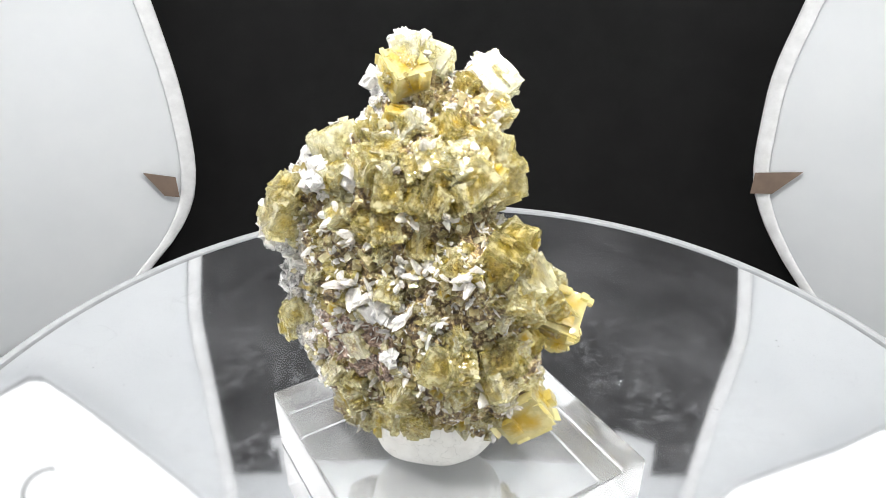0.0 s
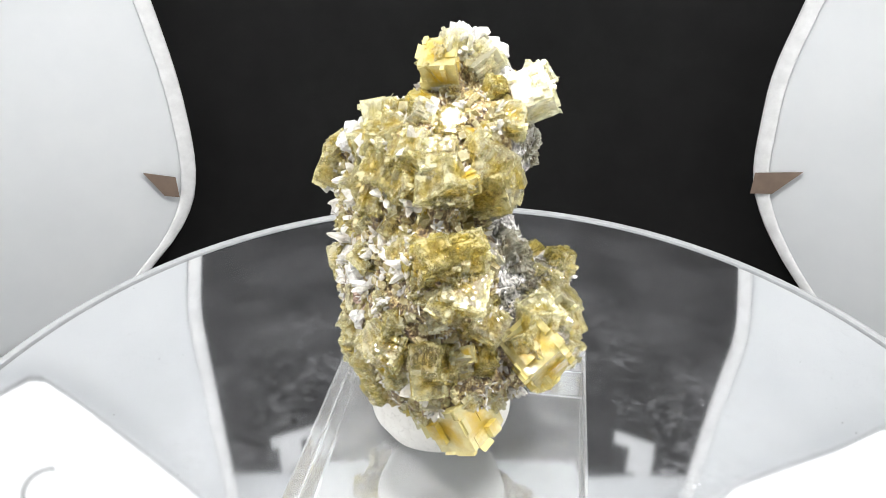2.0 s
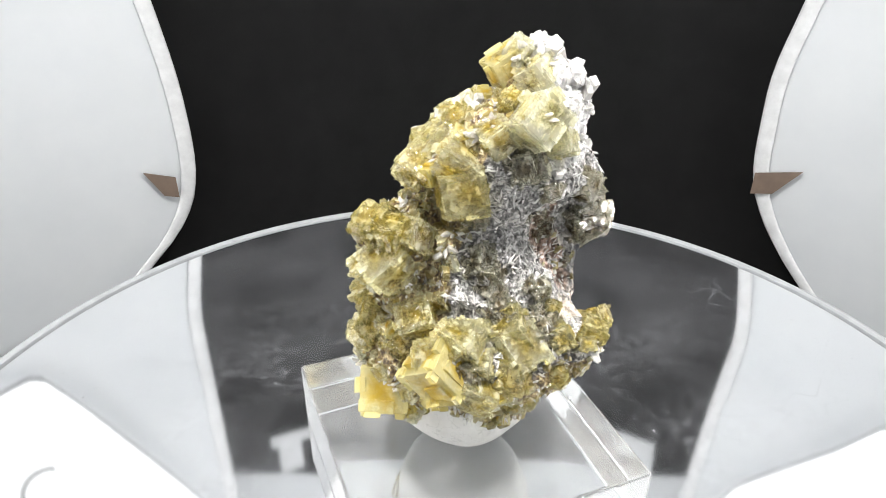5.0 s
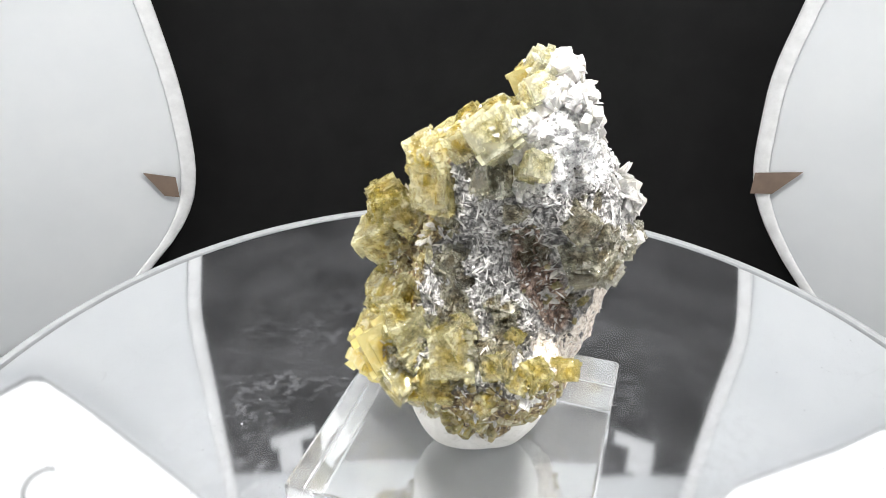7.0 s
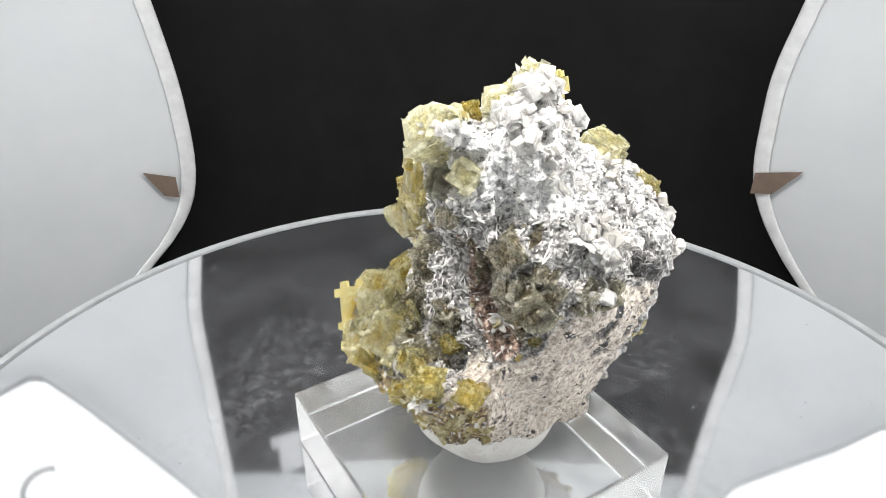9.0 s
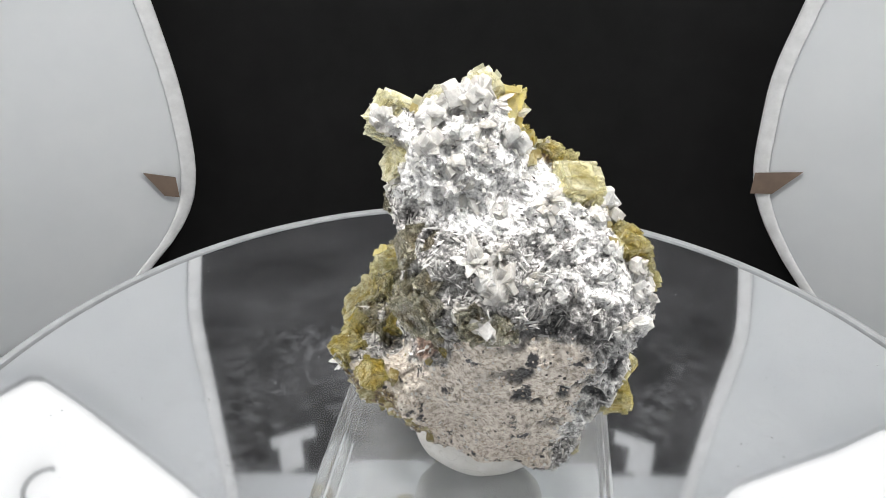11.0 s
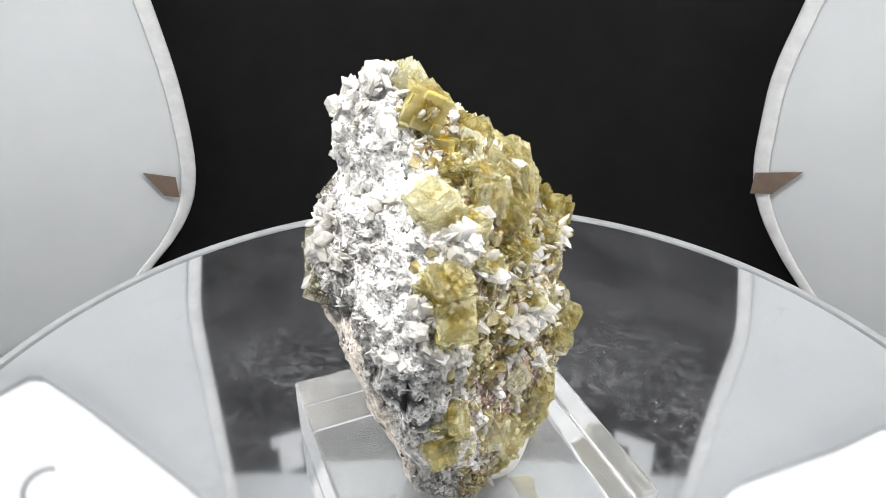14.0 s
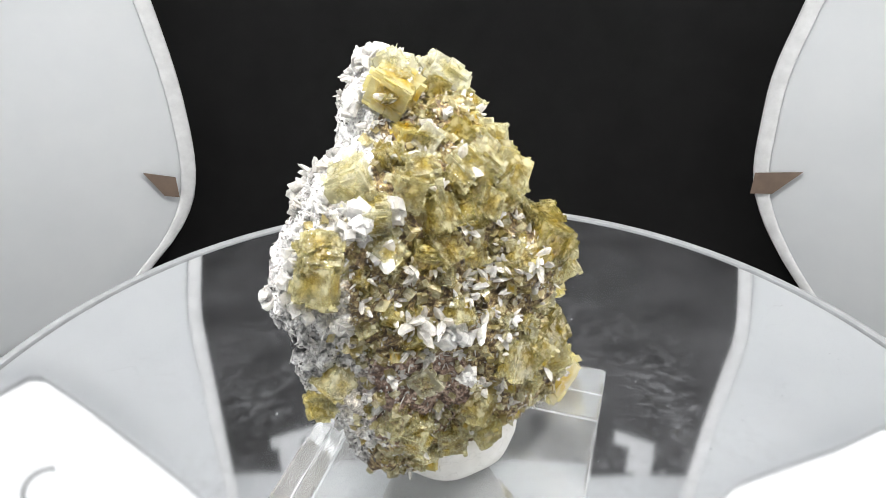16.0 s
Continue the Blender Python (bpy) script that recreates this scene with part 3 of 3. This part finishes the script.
def rosette_mesh(k, mat):
    """Calcite grown from one root: a spray of dog-tooth blades, or a knot of stout milky rhombs."""
    r = random.Random(50 + k)
    verts, faces = [Vector((0, 0, -0.15))], []
    stout = mat is MILKY and k % 4 > 0
    for j in range((15 if stout else 6) + k % 6):
        if stout:
            e = r.uniform(0.2, 0.44)
            flat = r.uniform(0.35, 0.9)
            v = [Vector((x * e, y * e, z * e * flat)) * r.uniform(0.92, 1.08) for x, y, z in RHOMB[0]]
            far = pose(0, 0, 0, 0, 0, r.uniform(0, 360)) @ pose(0, 0, 0, r.uniform(0, 80), 0, 0) @ Vector((0, 0, r.uniform(0.14, 0.42)))
            m = Matrix.Translation(far) @ pose(0, 0, 0, r.uniform(0, 360), r.uniform(0, 360), r.uniform(0, 360))
            v = [m @ p for p in v]
            inner = min(range(8), key=lambda q: (v[q] - verts[0]).length)
            at = [0 if q == inner else len(verts) + q - (q > inner) for q in range(8)]
            faces += [tuple(at[q] for q in f) for f in RHOMB[1]]
            verts += [p for q, p in enumerate(v) if q != inner]
            continue
        v, f = blade_verts(r.uniform(0.5, 0.85), r.uniform(0.3, 0.5), r.uniform(0.12, 0.26))
        lean = r.uniform(20, 88)
        m = pose(0, 0, -0.1, 0, 0, r.uniform(0, 360)) @ pose(0, 0, 0, lean, 0, r.uniform(0, 360)) @ Matrix.Translation((0, 0, 0.35 * (v[1][2] - v[0][2])))
        first = len(verts) - 1
        faces += [tuple(0 if i == 0 else i + first for i in q) for q in f]
        verts += [m @ Vector(p) for p in v[1:]]
    bm = bmesh.new()
    bm.from_mesh(mesh_of("calcite_crystal", verts, faces, mat))
    if stout:
        bmesh.ops.bevel(bm, geom=list(bm.edges), offset=0.022, segments=1, affect="EDGES", clamp_overlap=True)
    return mesh_from("calcite_crystal", bm, mat)


CUBES = {mat.name: [cube_mesh(k, mat) for k in range(12)] for mat in (FLUORITE, PALE, AMBER, SMOKY)}
ROSETTES = {mat.name: [rosette_mesh(k, mat) for k in range(10)] for mat in (CALCITE, MILKY)}
MADE = [0]


def cube_group(x, y, z, size, mat, tilt=32, sink=0.27, proud=False):
    p, n = nearest(x * MM, y * MM, z * MM)
    MADE[0] += 1
    s = size * MM
    if proud:
        p = p + n * min(0.3 * s, max(0.1 * s, (Vector((x, y, z)) * MM - p).dot(n)))
    m = Matrix.Translation(p - n * s * sink) @ turned(n, tilt) @ Matrix.Diagonal((s, s * rng.uniform(0.85, 1.1), s * rng.uniform(0.85, 1.05), 1))
    return part("fluorite_crystal", CUBES[mat.name][MADE[0] % 12], specimen, m, {"pale_fluorite": "pale cloudy cube", "smoky_fluorite": "smoky grey cube", "amber_fluorite": "deep amber cube"}.get(mat.name, ""))


def rosette(x, y, z, size, tilt=30, mat=None):
    p, n = nearest(x * MM, y * MM, z * MM)
    MADE[0] += 1
    s = size * MM * 1.1
    amber, sugar, beige, az = zones(p)
    mat = mat or (MILKY if sugar > 0.25 or rng.random() < 0.12 else CALCITE)
    m = Matrix.Translation(p - n * s * 0.10) @ turned(n, tilt) @ Matrix.Diagonal((s, s, s, 1))
    return part("calcite_crystal", ROSETTES[mat.name][MADE[0] % 10], specimen, m)


cube_group(9.9, -9.7, 24.2, 7.2, AMBER, 25, 0.27, True)
cube_group(7.4, -9.0, 47.4, 5.6, FLUORITE, 25, 0.27, True)
cube_group(-23.6, -1.7, 54.0, 4.6, FLUORITE)
cube_group(5.2, -1.7, 58.1, 5.6, FLUORITE)
cube_group(2.9, -8.5, 57.8, 5.2, FLUORITE)
cube_group(14.4, -1.9, 37.0, 6.6, AMBER)
cube_group(17.4, 0.1, 33.5, 4.5, AMBER)
cube_group(-7.6, 3.7, 70.8, 5.0, AMBER)
cube_group(5.1, 8.7, 69.2, 5.0, PALE)
cube_group(-17.7, 1.4, 61.8, 4.6, PALE, 25, 0.27, True)
cube_group(-0.0, -6.4, 62.1, 4.7, PALE)
cube_group(-19.4, -8.6, 29.3, 3.3, PALE)
cube_group(-5.6, 4.0, 73.3, 3.7, PALE)
cube_group(-15.1, -10.3, 35.2, 3.3, PALE)
cube_group(-1.8, 6.7, 71.6, 4.0, PALE)
cube_group(-6.3, -2.8, 65.7, 3.3, PALE)
cube_group(13.7, 2.7, 38.5, 4.6, PALE)
cube_group(6.2, 10.5, 69.7, 3.7, PALE)
cube_group(1.9, 14.6, 61.6, 3.2, PALE)
cube_group(-7.4, 1.2, 70.4, 4.3, FLUORITE)
cube_group(-8.2, -1.3, 66.3, 2.8, FLUORITE)
cube_group(-24.4, -4.5, 52.0, 4.6, FLUORITE)
cube_group(6.5, -2.4, 59.7, 4.9, FLUORITE)
cube_group(-6.4, -6.2, 62.4, 3.4, FLUORITE)
cube_group(-2.1, -1.8, 66.2, 3.5, FLUORITE)
cube_group(-12.0, -7.4, 58.2, 4.2, FLUORITE)
cube_group(-10.9, -8.7, 53.3, 4.2, FLUORITE)
cube_group(-7.6, -8.4, 58.4, 3.4, FLUORITE)
cube_group(-4.1, -9.2, 57.4, 3.4, FLUORITE)
cube_group(-5.6, -9.5, 51.0, 3.5, FLUORITE)
cube_group(4.1, -14.3, 51.9, 4.6, FLUORITE)
cube_group(8.0, -12.6, 51.8, 4.0, FLUORITE)
cube_group(14.2, -4.2, 37.5, 4.8, FLUORITE)
cube_group(9.2, -14.1, 47.8, 3.4, FLUORITE)
cube_group(11.5, -6.8, 36.3, 3.1, FLUORITE)
cube_group(0.7, -15.9, 37.2, 4.3, FLUORITE)
cube_group(-4.5, -15.3, 36.3, 4.3, FLUORITE)
cube_group(-8.0, -12.9, 22.8, 4.0, FLUORITE)
cube_group(-14.7, -10.3, 23.6, 4.1, FLUORITE)
cube_group(5.4, -14.4, 37.0, 4.3, FLUORITE)
cube_group(-0.6, -9.6, 56.1, 4.1, FLUORITE)
cube_group(3.3, -8.0, 58.1, 3.4, FLUORITE)
cube_group(9.7, 7.7, 42.2, 4.8, FLUORITE)
cube_group(11.6, -1.9, 41.4, 4.5, FLUORITE)
cube_group(16.9, -2.3, 36.1, 3.8, FLUORITE)
cube_group(-7.2, -13.8, 25.5, 3.3, FLUORITE)
cube_group(7.9, -13.8, 35.2, 3.6, FLUORITE)
cube_group(7.6, 19.4, 37.0, 2.1, FLUORITE)
cube_group(13.4, 10.9, 34.9, 4.6, FLUORITE)
cube_group(16.2, 5.3, 34.4, 4.4, FLUORITE)
cube_group(6.9, 3.7, 66.5, 3.9, FLUORITE)
cube_group(5.4, -7.5, 58.0, 3.0, FLUORITE)
cube_group(7.5, -9.6, 53.2, 4.6, FLUORITE)
cube_group(9.8, -8.1, 50.1, 4.5, FLUORITE)
cube_group(9.2, -6.4, 40.8, 4.7, FLUORITE)
cube_group(11.9, 10.9, 38.2, 5.6, FLUORITE)
cube_group(8.0, 15.6, 38.1, 3.2, FLUORITE)
cube_group(4.0, 17.8, 38.5, 3.2, FLUORITE)
cube_group(9.6, 16.3, 33.8, 2.3, FLUORITE)
cube_group(8.0, -5.1, 50.5, 4.3, FLUORITE)
cube_group(15.2, 4.4, 37.9, 3.5, FLUORITE)
cube_group(1.5, 13.7, 38.2, 2.3, FLUORITE)
cube_group(-13.2, -2.1, 64.5, 2.5, FLUORITE)
cube_group(-25.0, -0.4, 56.0, 2.4, FLUORITE)
cube_group(-25.4, -3.4, 36.7, 3.4, FLUORITE)
cube_group(-1.0, 18.1, 37.6, 3.0, FLUORITE)
cube_group(-4.0, -6.1, 62.8, 4.1, FLUORITE)
cube_group(-11.3, -4.2, 63.5, 3.8, FLUORITE)
cube_group(-1.8, -16.1, 36.7, 3.1, FLUORITE)
cube_group(-16.9, -9.5, 28.2, 3.7, FLUORITE)
cube_group(-17.2, -4.3, 57.7, 3.7, FLUORITE)
cube_group(-10.6, -6.6, 60.6, 3.8, FLUORITE)
cube_group(-26.2, -1.5, 32.5, 3.4, FLUORITE)
cube_group(-25.2, -2.7, 54.3, 3.8, FLUORITE)
cube_group(-5.4, -7.9, 60.0, 4.0, FLUORITE)
cube_group(-12.5, -5.4, 61.6, 3.8, FLUORITE)
cube_group(2.9, -15.5, 33.7, 4.7, FLUORITE)
cube_group(-11.8, -11.1, 23.2, 3.9, FLUORITE)
cube_group(-10.8, -11.7, 43.6, 3.4, FLUORITE)
cube_group(-7.3, -13.8, 28.3, 3.8, FLUORITE)
cube_group(-13.1, -7.8, 54.4, 3.9, FLUORITE)
cube_group(-16.6, -6.1, 55.0, 3.2, FLUORITE)
rosette(-10.9, -9.4, 41.8, 5.2, 20, MILKY)
rosette(-4.6, -12.7, 40.2, 3.2, 20, MILKY)
rosette(-19.1, -2.7, 57.9, 4.6)
rosette(-15.7, 13.9, 54.1, 5.0, 20, MILKY)
rosette(-16.4, 15.8, 48.3, 3.5, 20, MILKY)
rosette(-11.7, 14.3, 62.6, 3.6, 20, MILKY)
rosette(-8.1, 9.5, 72.6, 5.0, 20, MILKY)
rosette(-18.5, -5.4, 54.8, 5.5)
rosette(-15.5, -5.3, 59.2, 3.6)
rosette(-2.1, 0.5, 67.3, 1.8)
rosette(-1.5, -9.8, 55.9, 3.4)
rosette(-15.3, -9.3, 46.2, 5.1)
rosette(-18.0, -7.9, 47.2, 3.0)
rosette(-8.6, -11.0, 49.0, 3.1)
rosette(-8.5, -12.8, 42.8, 4.3)
rosette(-4.6, -13.0, 46.0, 2.4)
rosette(-3.1, -14.8, 41.6, 2.2)
rosette(-11.0, -12.5, 38.0, 2.2)
rosette(-2.5, -12.8, 49.8, 3.0)
rosette(0.8, -14.7, 50.4, 4.0)
rosette(5.1, -15.8, 32.4, 4.4)
rosette(5.1, -15.2, 24.9, 1.9)
rosette(-4.2, 6.9, 74.2, 3.7)
rosette(-1.4, 11.2, 71.3, 4.4)
rosette(-5.3, -6.6, 62.0, 4.4)
rosette(9.5, -13.3, 44.2, 2.4)
rosette(7.8, 2.1, 55.2, 2.8)
rosette(7.2, -1.9, 47.9, 2.9)
rosette(-6.7, 15.4, 69.3, 3.3)
rosette(1.8, 4.1, 69.4, 1.7)
rosette(4.2, 14.5, 69.5, 2.4)
rosette(-14.0, 15.8, 57.5, 3.4)
rosette(-13.1, 18.1, 50.4, 2.3)
rosette(-3.6, 13.9, 71.2, 3.8)
rosette(-7.3, 11.5, 73.5, 4.3)
rosette(-10.7, 11.5, 71.0, 3.1)
rosette(2.3, 14.5, 69.4, 3.0)
rosette(-17.0, 13.4, 57.8, 3.1)
rosette(-15.6, 16.1, 54.7, 3.6)
rosette(-26.8, 0.6, 54.8, 3.0)
rosette(-10.6, 14.7, 63.1, 2.5)
rosette(10.7, 12.5, 38.3, 1.8)
rosette(2.3, 20.7, 38.0, 1.4)
rosette(-9.2, 9.3, 73.6, 4.2)
rosette(-13.2, 7.2, 69.5, 3.6)
rosette(-17.6, 16.1, 49.1, 2.5)
rosette(-19.9, 12.4, 54.3, 2.4)
rosette(-17.4, 6.0, 62.3, 3.0)
rosette(-21.5, -3.2, 57.8, 3.1)
rosette(-27.3, -1.7, 52.0, 2.4)
rosette(-29.1, 3.8, 48.6, 2.9)
rosette(-12.1, 11.6, 68.8, 1.8)
rosette(-9.3, 13.6, 70.3, 2.7)
rosette(-19.6, -2.7, 59.4, 3.6)
rosette(-11.4, 3.2, 70.9, 3.1)
rosette(-11.4, -2.4, 65.1, 3.1)
rosette(-6.3, -9.4, 56.1, 3.4)
rosette(-8.9, -11.6, 47.2, 2.8)
rosette(-27.4, -3.2, 47.2, 3.0)
rosette(-21.5, -5.8, 48.6, 3.1)
rosette(-16.1, -8.0, 50.7, 3.2)
rosette(-19.5, 14.2, 50.9, 1.6)
rosette(-10.8, -12.7, 35.4, 2.9)
rosette(-25.2, -3.4, 37.7, 2.6)
rosette(-19.3, -8.0, 37.7, 2.7)
rosette(-10.0, 6.0, 73.4, 3.4)
rosette(-27.8, 1.4, 52.3, 3.9)
rosette(-5.7, -11.2, 49.4, 4.1)
rosette(-6.4, -0.6, 66.7, 2.7)
rosette(-10.5, -5.9, 61.8, 3.2)
rosette(-13.4, -10.6, 43.9, 4.0)
rosette(-14.9, -10.4, 40.1, 2.7)
rosette(-4.2, -15.5, 36.2, 2.9)
rosette(-24.1, -4.2, 45.3, 3.3)
rosette(-28.6, -1.8, 48.7, 3.2)
rosette(7.0, 8.3, 70.2, 3.9)


# smaller crystals between them, thick where each mineral grows
def surface_points(count):
    me = MATRIX.data
    n = len(me.polygons)
    area, mid, nor = np.empty(n), np.empty(n * 3), np.empty(n * 3)
    me.polygons.foreach_get("area", area)
    me.polygons.foreach_get("center", mid)
    me.polygons.foreach_get("normal", nor)
    pick = rng.choice(n, count, p=area / area.sum())
    return mid.reshape(n, 3)[pick], nor.reshape(n, 3)[pick]


def infill():
    mids, nors = surface_points(2600)
    cubes = blades = dull = 0
    for p, n in zip(mids, nors):
        amber, sugar, beige, az = zones(p)
        u = rng.random()
        if p[2] < 0.017:
            continue
        if u < 0.30 * amber and cubes < 150 and beige < 0.3:
            cubes += 1
            cube_group(*(p / MM), rng.uniform(1.2, 2.8), (FLUORITE, FLUORITE, PALE, AMBER)[rng.integers(4)], 38)
        elif u < 0.3 and amber < 0.4 and sugar < 0.15 and beige < 0.1 and p[2] > 0.034 and pocket(Vector(p)) < 0.5 and dull < 70:
            dull += 1
            cube_group(*(p / MM), rng.uniform(1.6, 4.2), SMOKY, 30, 0.38)
        elif u > 1 - 0.24 * amber - 0.30 * sugar - 0.03 and blades < 230 and beige < 0.5:
            blades += 1
            rosette(*(p / MM), rng.uniform(1.1, 2.9), 45)


infill()


def crust(name, count, chance, shape, low, high, mat, label, sink=0.1, tilt=50, uneven=0.0, gaps=False, flat=False):
    """Countless tiny crystals joined into one skin."""
    mids, nors = surface_points(count)
    base_v, base_f = shape
    base_v = np.array(base_v)
    verts, faces = [], []
    total = 0
    for p, n in zip(mids, nors):
        amber, sugar, beige, az = zones(p)
        bare = 0.3 if gaps and noise.noise(Vector(p) * 300) < -0.08 else 1.0
        if rng.random() > chance(amber, sugar, beige) * bare * (1 - 0.9 * dark_patch(Vector(p), az)) or p[2] < 0.016:
            continue
        if flat and p[2] < 0.032:
            continue
        s = rng.uniform(low, high) * MM
        m = turned(n, 0) @ pose(0, 0, 0, rng.uniform(76, 98)) if flat else turned(n, tilt)
        m = np.array(m)[:3, :3]
        v = ((base_v + rng.normal(0, uneven, base_v.shape)) * s * rng.uniform(0.7, 1.25, 3)) @ m.T + p + n * s * sink
        verts.append(v)
        faces += [tuple(i + total for i in q) for q in base_f]
        total += len(v)
    ob = part(name, mesh_of(name, np.concatenate(verts).tolist(), faces, mat), specimen, None, label)
    return tagged(ob, kind="stuff")


GRAIN = blade_verts(0.75, 0.85, 0.65)
crust("fluorite_crust", 11000, lambda a, s, b: 0.36 * a, RHOMB, 0.35, 1.3, GRAINY, "crust of small yellow cubes", -0.05, 40, 0.05, True)
crust("calcite_crust", 6000, lambda a, s, b: max(0.06 * a, 0.30 * s, 0.06), blade_verts(0.65, 0.55, 0.4), 0.6, 1.4, SUGARY, "crust of small white blades", -0.1, 85, 0.06)
crust("clear_blade", 6000, lambda a, s, b: 0.3 * a + 0.15 * s, blade_verts(0.9, 0.4, 0.2), 0.5, 1.5, CALCITE, "small clear blades", -0.05, 80, 0.03)
crust("calcite_grain", 10000, lambda a, s, b: max(0.05 * a, 0.32 * s, 0.08 * (1 - b), 0.03), GRAIN, 0.35, 1.0, SUGARY, "sugary white grains", -0.1, 90, 0.12)
crust("drusy_crust", 20000, lambda a, s, b: max(0.4 * (1 - a) * (1 - 0.5 * s) * (1 - b), 0.04), GRAIN, 0.25, 0.75, DRUSE, "grey and white drusy grains", -0.1, 90, 0.15)
crust("beige_rind", 14000, lambda a, s, b: 0.7 * b * (1 - a), GRAIN, 0.2, 0.6, RIND, "fine beige granular rind", -0.1, 90, 0.12)
crust("calcite_needle", 16000, lambda a, s, b: 0.45 * (1 - a) * (1 - s) ** 2 * (1 - b) ** 3 + 0.04 * a, blade_verts(1.0, 0.19, 0.12), 0.5, 1.9, SUGARY, "fine white needles", 0.06, 88, 0.0, False, True)


# ---- things that turn ----
TURN = 19.86


def motions():
    rows = [(k / 4, pose(0.0004, -0.0001, 0, 0, 0, -TURN * k / 4)) for k in range(65)]
    for thing in (TURNTABLE, BLOCK, PUTTY_LUMP, specimen):
        walk(thing, rows)


motions()
